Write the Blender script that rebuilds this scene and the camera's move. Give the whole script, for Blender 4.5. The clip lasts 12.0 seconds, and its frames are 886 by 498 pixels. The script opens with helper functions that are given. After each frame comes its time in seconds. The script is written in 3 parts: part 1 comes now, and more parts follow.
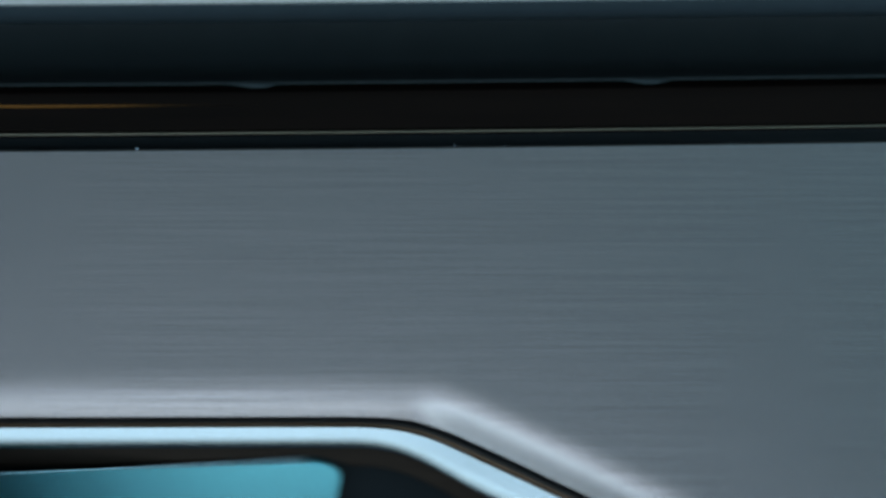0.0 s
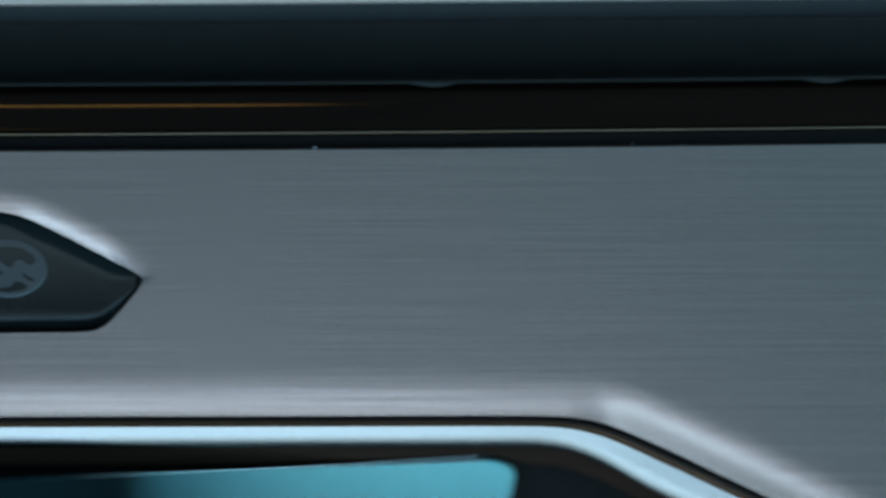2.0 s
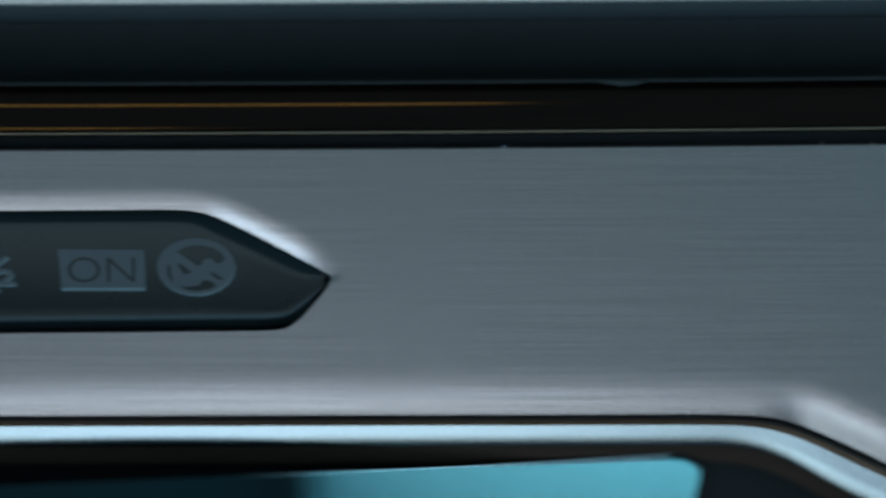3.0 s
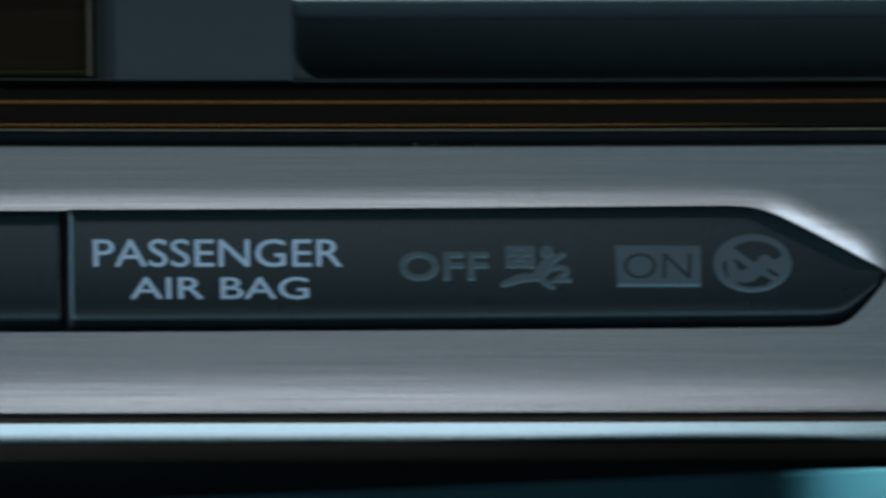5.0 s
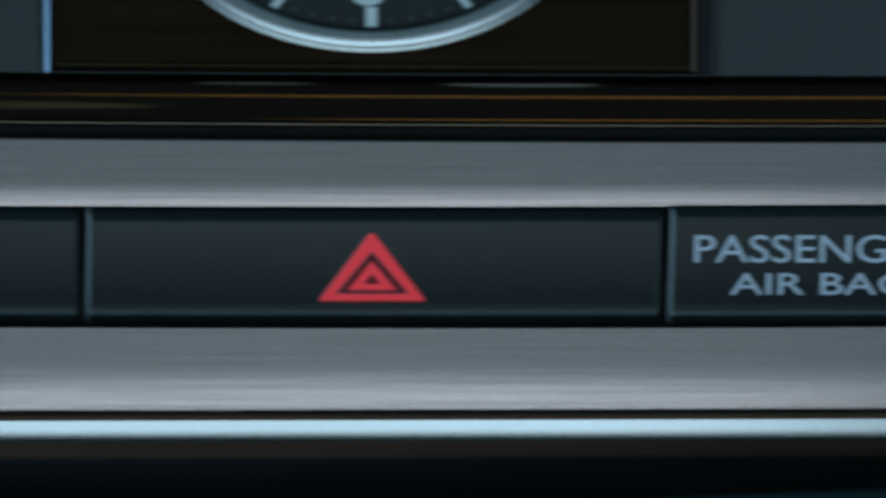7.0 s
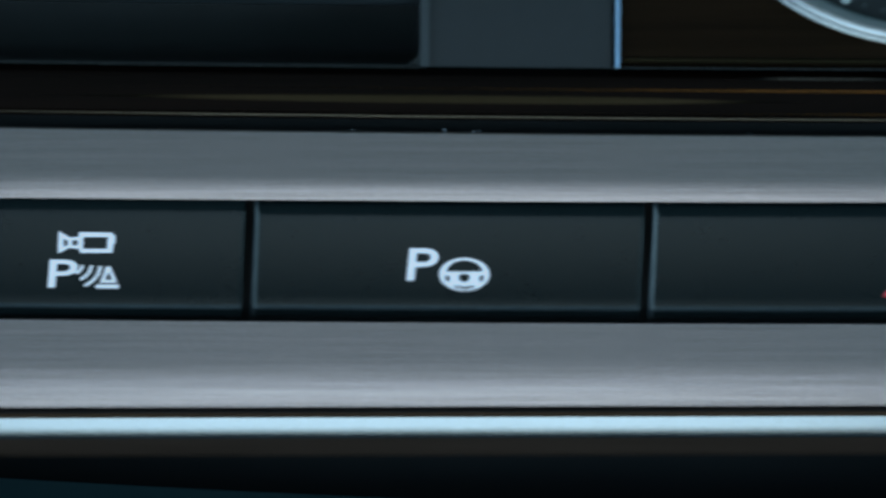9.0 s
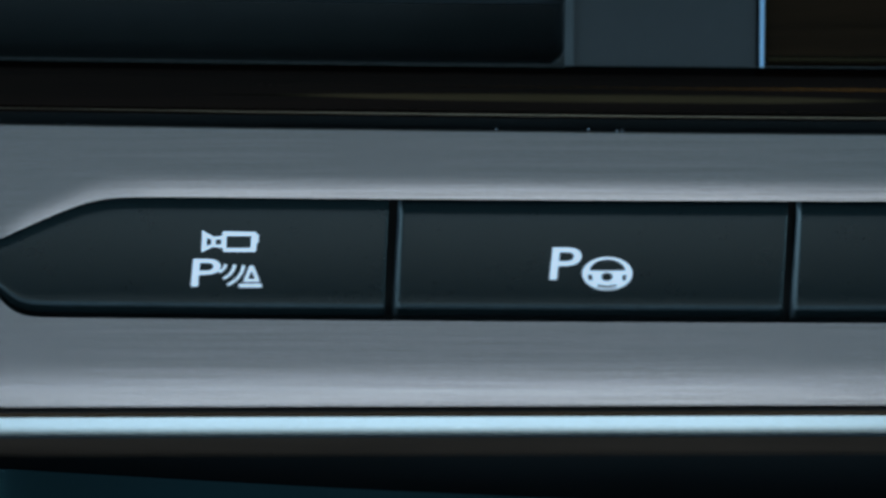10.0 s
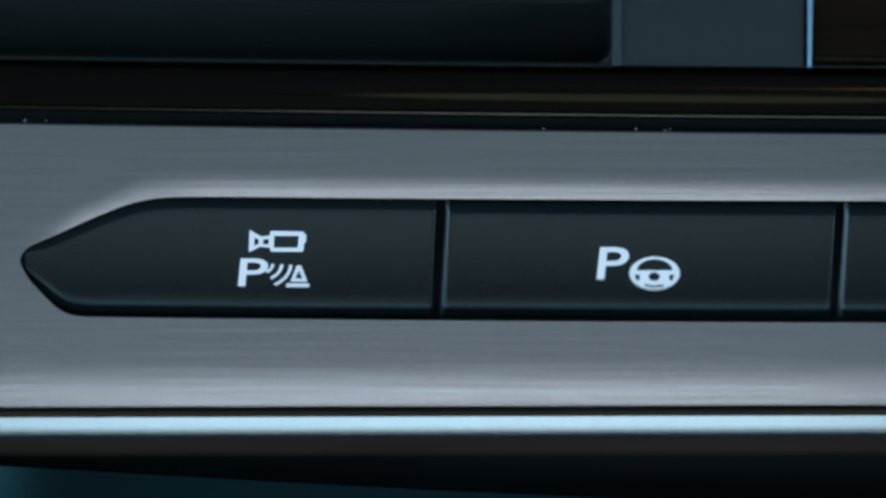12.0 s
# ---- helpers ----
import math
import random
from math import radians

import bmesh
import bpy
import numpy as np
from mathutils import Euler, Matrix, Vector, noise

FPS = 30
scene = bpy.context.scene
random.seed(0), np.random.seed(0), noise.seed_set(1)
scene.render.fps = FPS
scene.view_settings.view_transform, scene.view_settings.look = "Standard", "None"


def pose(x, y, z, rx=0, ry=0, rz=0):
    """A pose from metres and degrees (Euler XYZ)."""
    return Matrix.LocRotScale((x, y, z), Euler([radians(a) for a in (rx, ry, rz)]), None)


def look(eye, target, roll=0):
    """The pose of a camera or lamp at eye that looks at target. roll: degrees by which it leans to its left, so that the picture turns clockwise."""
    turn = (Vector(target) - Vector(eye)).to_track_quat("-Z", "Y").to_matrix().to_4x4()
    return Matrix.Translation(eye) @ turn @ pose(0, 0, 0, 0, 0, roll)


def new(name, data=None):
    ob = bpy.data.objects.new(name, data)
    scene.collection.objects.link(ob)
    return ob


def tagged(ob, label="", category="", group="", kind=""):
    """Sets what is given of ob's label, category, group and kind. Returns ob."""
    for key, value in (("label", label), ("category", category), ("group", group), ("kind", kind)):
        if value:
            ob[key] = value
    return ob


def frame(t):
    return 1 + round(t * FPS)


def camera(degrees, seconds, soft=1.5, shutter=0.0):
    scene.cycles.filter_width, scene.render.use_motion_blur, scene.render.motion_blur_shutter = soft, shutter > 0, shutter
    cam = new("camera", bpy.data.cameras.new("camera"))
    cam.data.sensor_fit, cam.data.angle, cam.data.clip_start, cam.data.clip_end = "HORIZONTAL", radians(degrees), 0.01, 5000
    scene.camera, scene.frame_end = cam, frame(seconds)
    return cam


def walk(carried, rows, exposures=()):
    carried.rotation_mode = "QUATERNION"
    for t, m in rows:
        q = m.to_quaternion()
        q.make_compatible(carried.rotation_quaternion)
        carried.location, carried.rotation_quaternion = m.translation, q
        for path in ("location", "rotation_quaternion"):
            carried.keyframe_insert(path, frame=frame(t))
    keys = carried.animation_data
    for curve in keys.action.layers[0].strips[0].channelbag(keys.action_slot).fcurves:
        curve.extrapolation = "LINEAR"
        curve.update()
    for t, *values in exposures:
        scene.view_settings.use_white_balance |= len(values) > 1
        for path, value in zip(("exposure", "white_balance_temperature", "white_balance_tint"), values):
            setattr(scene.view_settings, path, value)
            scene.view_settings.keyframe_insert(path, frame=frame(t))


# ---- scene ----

# ---------------------------------------------------------------- camera
# The dashboard face is built upright in its own frame and then leaned back with LEAN.
# One unit of the plan (u to the right, v downwards) is 0.05 mm on the face of the trim.
K = 0.05e-3
MM = 1e-3
EYE = 0.373
LEAN = pose(0, 0, 0.92, -26.5, 0, 0)
DOWN = radians(6.5)  # the eye looks down on the face by this much


def px(u):
    return (u + 1250) * K


def pz(v):
    """Height on the face for a line v of the plan, as seen from the raised eye."""
    return EYE * math.sin(DOWN) - EYE * math.cos(DOWN) * math.tan(DOWN + math.atan((v - 441) * K / EYE))


def pz_at(v, y):
    """Height at which a point y metres behind the face lies on the line v, as seen from the raised eye."""
    return EYE * math.sin(DOWN) - (EYE * math.cos(DOWN) + y) * math.tan(DOWN + math.atan((v - 441) * K / EYE))


def plan_v(z):
    return 441 + EYE / K * math.tan(math.atan((EYE * math.sin(DOWN) - z) / (EYE * math.cos(DOWN))) - DOWN)


cam = camera(12.0, 12.0, soft=2.8, shutter=0.62)
cam.data.dof.use_dof = True
cam.data.dof.focus_distance = EYE
cam.data.dof.aperture_fstop = 2.6

# seconds, distance slid to the left (plan units), drop (plan units)
SLIDE = [
    (0.0, 0, 0.0), (0.5, 0, 0.0), (0.8, 0, 0.0), (1.0, 7, 0.0), (1.5, 128, -1.0), (2.0, 314, -2.0),
    (2.5, 463, -3.0), (2.7, 530, -3.5), (4.3, 1288, -8.8), (4.5, 1388, -9.5), (5.0, 1634, -11.5),
    (5.5, 1850, -13.0), (6.0, 2122, -15.0), (6.5, 2387, -17.0), (7.0, 2699, -19.0), (7.5, 2977, -21.0),
    (7.7, 3088, -22.0), (9.3, 3800, -27.0), (9.5, 3853, -27.3), (10.0, 3957, -28.0), (10.5, 4000, -28.3),
    (11.0, 4024, -28.5), (11.5, 4036, -28.5), (12.0, 4041, -28.5),
]
walk(cam, [(t, LEAN @ pose(px(784 - s), -EYE * math.cos(DOWN), w * K + EYE * math.sin(DOWN), 83.5, 0, 0)) for t, s, w in SLIDE],
     [(0.0, 0.09, 6500, 10), (2.6, 0.07, 6550, 10), (4.5, -0.02, 6720, 11), (6.0, -0.05, 6740, 11), (7.5, -0.04, 6660, 10), (9.5, 0.0, 6500, 10), (12.0, 0.0, 6450, 10)])

# ---------------------------------------------------------------- light
world = bpy.data.worlds.new("sky")
scene.world = world
world.use_nodes = True
wn = world.node_tree.nodes
sky = wn.new("ShaderNodeTexSky")
sky.sky_type = "NISHITA"
sky.sun_disc = False
sky.sun_elevation = radians(35)
sky.sun_rotation = radians(140)
world.node_tree.links.new(sky.outputs["Color"], wn["Background"].inputs["Color"])
wn["Background"].inputs["Strength"].default_value = 0.06
SKY_TINT = (0.62, 0.83, 1.0)


def window_lamp(name, at, aim, width, height, power, tint=SKY_TINT):
    lamp = bpy.data.lights.new(name, "AREA")
    lamp.shape, lamp.size, lamp.size_y = "RECTANGLE", width, height
    lamp.energy, lamp.color = power, tint
    ob = new(name, lamp)
    ob.matrix_world = look(at, aim)
    return ob


# daylight in the openings of the cabin: rear screen, side windows, windscreen
window_lamp("rear_window_light", (-0.11, -1.88, 1.16), (-0.11, 0, 1.10), 0.68, 0.34, 0.61, (0.645, 0.835, 0.98))
window_lamp("right_window_light", (0.74, -0.92, 1.02), (0, -0.92, 1.02), 1.44, 0.58, 6.2, (0.31, 0.74, 1.0))
window_lamp("left_window_light", (-0.74, -0.92, 1.02), (0, -0.92, 1.02), 1.44, 0.58, 4.4, (0.40, 0.76, 1.0))
window_lamp("windscreen_light", (0, 0.66, 1.25), (0, -0.3, 0.95), 1.30, 0.40, 2.5)

# ---------------------------------------------------------------- materials


def material(name, colour, rough, metal=0.0, coat=0.0, grain=0.0, grain_scale=(1, 1, 1), bump=0.0, bump_scale=800.0,
             spread=0.12, aniso=0.0, broad_share=0.55, ior=1.5, tint=None, emit=0.0, spec_tint=None):
    """Principled material with streaky or even variation of colour and gloss, and fine relief."""
    m = bpy.data.materials.new(name)
    m.use_nodes = True
    n, l = m.node_tree.nodes, m.node_tree.links
    b = n["Principled BSDF"]
    b.inputs["Base Color"].default_value = (*colour, 1)
    b.inputs["Roughness"].default_value = rough
    b.inputs["Metallic"].default_value = metal
    b.inputs["Coat Weight"].default_value = coat
    b.inputs["Coat Roughness"].default_value = 0.04
    b.inputs["IOR"].default_value = ior
    b.inputs["Anisotropic"].default_value = aniso
    if spec_tint:
        b.inputs["Specular Tint"].default_value = (*spec_tint, 1)
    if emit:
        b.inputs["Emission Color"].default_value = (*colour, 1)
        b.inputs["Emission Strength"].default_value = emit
    coord = n.new("ShaderNodeTexCoord")
    size = n.new("ShaderNodeMapping")
    size.inputs["Scale"].default_value = grain_scale
    l.new(coord.outputs["Object"], size.inputs["Vector"])
    if grain:
        fine = n.new("ShaderNodeTexNoise")
        fine.inputs["Scale"].default_value = 1.0
        fine.inputs["Detail"].default_value = 6.0
        fine.inputs["Roughness"].default_value = 0.65
        l.new(size.outputs["Vector"], fine.inputs["Vector"])
        broad = n.new("ShaderNodeTexNoise")
        broad.inputs["Scale"].default_value = 0.13
        broad.inputs["Detail"].default_value = 3.0
        l.new(size.outputs["Vector"], broad.inputs["Vector"])
        both = n.new("ShaderNodeMath")
        both.operation = "MULTIPLY_ADD"
        both.inputs[1].default_value = broad_share
        l.new(broad.outputs["Fac"], both.inputs[0])
        half = n.new("ShaderNodeMath")
        half.operation = "MULTIPLY"
        half.inputs[1].default_value = 1 - broad_share
        l.new(fine.outputs["Fac"], half.inputs[0])
        l.new(half.outputs[0], both.inputs[2])
        ramp = n.new("ShaderNodeMapRange")
        ramp.inputs["From Min"].default_value = 0.3
        ramp.inputs["From Max"].default_value = 0.7
        l.new(both.outputs[0], ramp.inputs["Value"])
        mix = n.new("ShaderNodeMix")
        mix.data_type = "RGBA"
        low = [c * (1 - grain) for c in colour]
        high = [min(1.0, c * (1 + grain)) for c in (tint or colour)]
        mix.inputs["A"].default_value = (*low, 1)
        mix.inputs["B"].default_value = (*high, 1)
        l.new(ramp.outputs["Result"], mix.inputs["Factor"])
        l.new(mix.outputs["Result"], b.inputs["Base Color"])
        gloss = n.new("ShaderNodeMapRange")
        gloss.inputs["To Min"].default_value = max(0.02, rough * (1 - spread))
        gloss.inputs["To Max"].default_value = rough * (1 + spread)
        l.new(fine.outputs["Fac"], gloss.inputs["Value"])
        l.new(gloss.outputs["Result"], b.inputs["Roughness"])
        if bump:
            relief = n.new("ShaderNodeBump")
            relief.inputs["Strength"].default_value = bump
            relief.inputs["Distance"].default_value = 0.00002
            l.new(fine.outputs["Fac"], relief.inputs["Height"])
            l.new(relief.outputs["Normal"], b.inputs["Normal"])
    if aniso:
        tangent = n.new("ShaderNodeTangent")
        tangent.direction_type = "RADIAL"
        tangent.axis = "Z"
        l.new(tangent.outputs["Tangent"], b.inputs["Tangent"])
    return m



def brushed_metal(name, colour, rough, aniso):
    """Aluminium brushed along its length: long fine scratches at several scales, and a reflection that is smeared across them."""
    m = bpy.data.materials.new(name)
    m.use_nodes = True
    n, l = m.node_tree.nodes, m.node_tree.links
    b = n["Principled BSDF"]
    b.inputs["Metallic"].default_value = 1.0
    b.inputs["Anisotropic"].default_value = aniso
    coord = n.new("ShaderNodeTexCoord")
    total = None
    for scale, weight, detail in (((30, 300, 6800), 0.45, 1.0), ((46, 310, 10500), 0.45, 1.0), ((120, 300, 2600), 0.06, 3.0), ((7, 100, 420), 0.04, 2.0)):
        size = n.new("ShaderNodeMapping")
        size.inputs["Scale"].default_value = scale
        l.new(coord.outputs["Object"], size.inputs["Vector"])
        grain = n.new("ShaderNodeTexNoise")
        grain.inputs["Scale"].default_value = 1.0
        grain.inputs["Detail"].default_value = detail
        l.new(size.outputs["Vector"], grain.inputs["Vector"])
        add = n.new("ShaderNodeMath")
        add.operation = "MULTIPLY_ADD"
        add.inputs[1].default_value = weight
        add.inputs[2].default_value = 0.0
        l.new(grain.outputs["Fac"], add.inputs[0])
        if total:
            l.new(total, add.inputs[2])
        total = add.outputs[0]
    ramp = n.new("ShaderNodeMapRange")
    ramp.inputs["From Min"].default_value = 0.40
    ramp.inputs["From Max"].default_value = 0.60
    l.new(total, ramp.inputs["Value"])
    mix = n.new("ShaderNodeMix")
    mix.data_type = "RGBA"
    mix.inputs["A"].default_value = (*[c * 0.90 for c in colour], 1)
    mix.inputs["B"].default_value = (*[c * 1.10 for c in colour], 1)
    l.new(ramp.outputs["Result"], mix.inputs["Factor"])
    # A vertex mask lightens and smooths the metal: a highlight painted along its edges
    glint = n.new("ShaderNodeAttribute")
    glint.attribute_name = "edge_glint"
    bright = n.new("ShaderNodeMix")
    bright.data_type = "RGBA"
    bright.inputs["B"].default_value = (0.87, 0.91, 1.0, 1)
    l.new(glint.outputs["Fac"], bright.inputs["Factor"])
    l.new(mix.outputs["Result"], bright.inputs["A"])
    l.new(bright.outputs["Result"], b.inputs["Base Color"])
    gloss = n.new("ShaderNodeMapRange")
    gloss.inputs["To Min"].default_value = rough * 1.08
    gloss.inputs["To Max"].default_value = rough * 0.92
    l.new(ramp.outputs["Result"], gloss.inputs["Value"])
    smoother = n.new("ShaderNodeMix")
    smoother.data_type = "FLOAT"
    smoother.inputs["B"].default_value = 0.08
    l.new(glint.outputs["Fac"], smoother.inputs["Factor"])
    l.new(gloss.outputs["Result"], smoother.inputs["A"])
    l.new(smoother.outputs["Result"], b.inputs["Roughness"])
    relief = n.new("ShaderNodeBump")
    relief.inputs["Strength"].default_value = 0.025
    relief.inputs["Distance"].default_value = 0.00002
    l.new(total, relief.inputs["Height"])
    l.new(relief.outputs["Normal"], b.inputs["Normal"])
    across = n.new("ShaderNodeCombineXYZ")
    for axis, value in zip("XYZ", LEAN.to_3x3() @ Vector((0, 0, 1))):
        across.inputs[axis].default_value = value
    l.new(across.outputs["Vector"], b.inputs["Tangent"])
    return m


BRUSHED = brushed_metal("brushed_aluminium", (0.692, 0.635, 0.642), 0.24, 0.25)
CHROME = material("satin_chrome", (0.64, 0.78, 0.84), 0.14, metal=1.0, grain=0.04, grain_scale=(300, 300, 300))
PIANO = material("piano_black", (0.0078, 0.0043, 0.0035), 0.07, ior=1.3, grain=0.3, grain_scale=(40, 400, 1500), coat=0.0, tint=(0.0135, 0.0066, 0.0048))
VENEER = material("dark_gloss_veneer", (0.007, 0.0037, 0.0022), 0.10, ior=1.28, grain=0.75, grain_scale=(30, 200, 900), tint=(0.022, 0.0106, 0.0050))
DULL = material("dull_bronze_edge", (0.16, 0.12, 0.09), 0.45, metal=1.0, grain=0.2, grain_scale=(500, 500, 500))
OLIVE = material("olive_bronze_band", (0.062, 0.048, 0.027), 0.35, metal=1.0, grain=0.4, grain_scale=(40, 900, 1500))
EDGE_BLUE = material("blue_grey_metal", (0.17, 0.225, 0.31), 0.2, metal=1.0, grain=0.05, grain_scale=(300, 300, 300))
BEZEL = material("brown_black_gloss", (0.050, 0.030, 0.0225), 0.35, ior=1.12, grain=0.4, grain_scale=(30, 300, 700))
FIELD = material("black_satin_field", (0.017, 0.0175, 0.0195), 0.6, ior=1.3, grain=0.3, grain_scale=(60, 300, 700))
LIP = material("brown_grey_plastic", (0.075, 0.055, 0.05), 0.4, grain=0.3, grain_scale=(100, 900, 900))
FRINGE = material("tan_colour_fringe", (0.42, 0.20, 0.11), 0.4, grain=0.3, grain_scale=(100, 900, 900))
AMBER_REFLECTION = material("amber_reflection_line", (0.47, 0.205, 0.045), 0.32, metal=1.0, grain=0.25, grain_scale=(60, 900, 900))
CLOCK_REFLECTION = material("painted_clock_reflection", (0.15, 0.16, 0.15), 0.30, metal=1.0, grain=0.2, grain_scale=(60, 900, 900))
EDGE_HIGHLIGHT = material("painted_edge_highlight", (0.28, 0.25, 0.19), 0.30, metal=1.0, grain=0.2, grain_scale=(60, 900, 900))
BUTTON = material("soft_black_button", (0.0068, 0.0138, 0.0160), 0.20, ior=1.47, spec_tint=(0.85, 0.97, 1.0), grain=0.06, grain_scale=(2500, 2500, 2500))
# Paler and glossier than the keys, to paint the lit lines along their edges
KEY_GLINT = material("painted_key_glint", (0.068, 0.084, 0.096), 0.24, ior=1.8, grain=0.2, grain_scale=(3000, 3000, 3000))
SATIN = material("satin_grey_edge", (0.86, 0.87, 0.88), 0.34, metal=1.0, grain=0.06, grain_scale=(900, 900, 900))
SMEAR = material("painted_smear", (0.030, 0.037, 0.040), 0.5, grain=0.2, grain_scale=(2500, 2500, 2500))
GAP_BLACK = material("black_plastic", (0.016, 0.015, 0.017), 0.55, grain=0.2, grain_scale=(2000, 2000, 2000))
VENT_BLACK = material("vent_black_plastic", (0.034, 0.036, 0.037), 0.5, grain=0.2, grain_scale=(2500, 2500, 2500), bump=0.1)
SLAT = material("slate_satin_slat", (0.050, 0.057, 0.064), 0.35, grain=0.08, grain_scale=(4000, 4000, 4000))
SPACER = material("slate_satin_plastic", (0.038, 0.042, 0.047), 0.45, grain=0.08, grain_scale=(4000, 4000, 4000), bump=0.08)
PAD = material("soft_dash_padding", (0.03, 0.034, 0.038), 0.6, grain=0.2, grain_scale=(1500, 1500, 1500), bump=0.3)
GLASS_BLACK = material("black_screen_glass", (0.004, 0.005, 0.006), 0.08, ior=5.5, spec_tint=(0.40, 0.93, 0.98), grain=0.1, grain_scale=(200, 200, 200))
# White print emits added light: daylight alone leaves its colour too dim
WHITE_GLOW_PRINT = material("white_glow_print", (0.66, 0.78, 0.92), 0.5, emit=0.55, grain=0.05, grain_scale=(4000, 4000, 4000))
GREY_PRINT = material("pale_blue_print", (0.60, 0.63, 0.74), 0.5, grain=0.1, grain_scale=(4000, 4000, 4000))
DIM_PRINT = material("unlit_slate_print", (0.088, 0.097, 0.108), 0.4, grain=0.1, grain_scale=(4000, 4000, 4000))
# Red print glows as well, emission lifting it above what daylight gives
RED_GLOW_PRINT = material("red_glow_print", (0.62, 0.035, 0.05), 0.45, emit=0.5, grain=0.06, grain_scale=(4000, 4000, 4000))
RED_LIT = material("painted_lit_red", (0.42, 0.16, 0.19), 0.45, grain=0.06, grain_scale=(4000, 4000, 4000))
RED_DARK = material("dark_red_print", (0.10, 0.006, 0.010), 0.45, grain=0.06, grain_scale=(4000, 4000, 4000))
DIAL = material("clock_dial", (0.013, 0.018, 0.021), 0.5, grain=0.1, grain_scale=(3000, 3000, 3000))
TICK = material("white_tick", (0.78, 0.81, 0.84), 0.4, grain=0.05, grain_scale=(4000, 4000, 4000))
GLASS_HIGHLIGHT = material("painted_glass_highlight", (0.55, 0.66, 0.70), 0.4, metal=1.0, grain=0.1, grain_scale=(900, 900, 900))
# Paler slate that paints a highlight under the unlit symbols and their box
LIT_LEDGE = material("painted_lit_slate", (0.21, 0.29, 0.32), 0.4, grain=0.1, grain_scale=(4000, 4000, 4000))
DUST = material("pale_dust", (0.45, 0.48, 0.55), 0.8, grain=0.1, grain_scale=(4000, 4000, 4000))
HEADLINER = material("grey_headliner", (0.305, 0.268, 0.238), 0.9, grain=0.1, grain_scale=(300, 300, 300), bump=0.2)
CABIN = material("dark_cabin_lining", (0.045, 0.045, 0.05), 0.8, grain=0.15, grain_scale=(200, 200, 200), bump=0.2)

# ---------------------------------------------------------------- building helpers


def finish(ob, smooth=True):
    if smooth:
        for p in ob.data.polygons:
            p.use_smooth = True
        ob.data.set_sharp_from_angle(angle=radians(38))


def mesh_of(name, verts, faces, mat):
    me = bpy.data.meshes.new(name)
    me.from_pydata(verts, [], faces)
    bm = bmesh.new()
    bm.from_mesh(me)
    bmesh.ops.remove_doubles(bm, verts=bm.verts, dist=1e-8)
    bmesh.ops.recalc_face_normals(bm, faces=bm.faces)
    bm.to_mesh(me)
    bm.free()
    me.materials.append(mat)
    return me


def thing(name, label, category, kind="", group="", geometry=None, smooth=True):
    """A top-level thing in the leaned frame of the dashboard: an Empty, or one mesh from (verts, faces, material)."""
    ob = new(name, mesh_of(name, *geometry) if geometry else None)
    if geometry:
        finish(ob, smooth)
    ob.matrix_world = LEAN
    return tagged(ob, label, category, group, kind)


def part(name, geometry, parent, label="", smooth=True):
    ob = new(name, mesh_of(name, *geometry))
    finish(ob, smooth)
    ob.parent = parent
    return tagged(ob, label) if label else ob


def sweep(section, base, u0, u1, mat, n=60, swell=lambda u: 1.0, pivot=0.0, sink=lambda u: 0.0):
    """A bar along u: a closed section of (dv, y in mm) carried along the line v = base(u), with its ends capped."""
    verts, faces = [], []
    m = len(section)
    for i in range(n + 1):
        u = u0 + (u1 - u0) * i / n
        for dv, y in section:
            verts.append((px(u), (y + sink(u)) * MM, pz(base(u) + pivot + (dv - pivot) * swell(u))))
    for i in range(n):
        for j in range(m):
            a, b = i * m + j, i * m + (j + 1) % m
            faces.append((a, b, b + m, a + m))
    faces.append(tuple(range(m)))
    faces.append(tuple(range(n * m, n * m + m)))
    return verts, faces, mat


def shape(outline, y, depth, mat, holes=()):
    """A thin plate from an outline of (u, v), proud of y (mm) by depth (mm) towards the eye; holes are outlines too."""
    from_2d = bmesh.new()
    loops = []
    for ring in (outline, *holes):
        vs = [from_2d.verts.new((px(u), y * MM - depth * MM, pz(v))) for u, v in ring]
        loops += [from_2d.edges.new((vs[i], vs[(i + 1) % len(vs)])) for i in range(len(vs))]
    bmesh.ops.triangle_fill(from_2d, use_beauty=True, edges=loops, normal=(0, -1, 0))
    if max(v for _, v in outline) - min(v for _, v in outline) > 30:
        bmesh.ops.subdivide_edges(from_2d, edges=list(from_2d.edges), cuts=3, use_grid_fill=True)
    made = bmesh.ops.extrude_face_region(from_2d, geom=list(from_2d.faces))
    for v in made["geom"]:
        if isinstance(v, bmesh.types.BMVert):
            v.co.y += depth * MM
    from_2d.verts.index_update()
    verts = [tuple(v.co) for v in from_2d.verts]
    faces = [tuple(v.index for v in f.verts) for f in from_2d.faces]
    from_2d.free()
    return verts, faces, mat


def oval(u, v, a, b, n=48, t0=0.0, t1=360.0):
    full = abs(t1 - t0) >= 360
    return [(u + a * math.cos(radians(t0 + (t1 - t0) * i / (n if full else n - 1))),
             v - b * math.sin(radians(t0 + (t1 - t0) * i / (n if full else n - 1)))) for i in range(n)]


def band(u, v, a, b, wide, t0, t1, n=16, flat=0.75):
    """An arc of an oval ring, as an outline."""
    return oval(u, v, a, b, n, t0, t1) + oval(u, v, a - wide, b - wide * flat, n, t0, t1)[::-1]


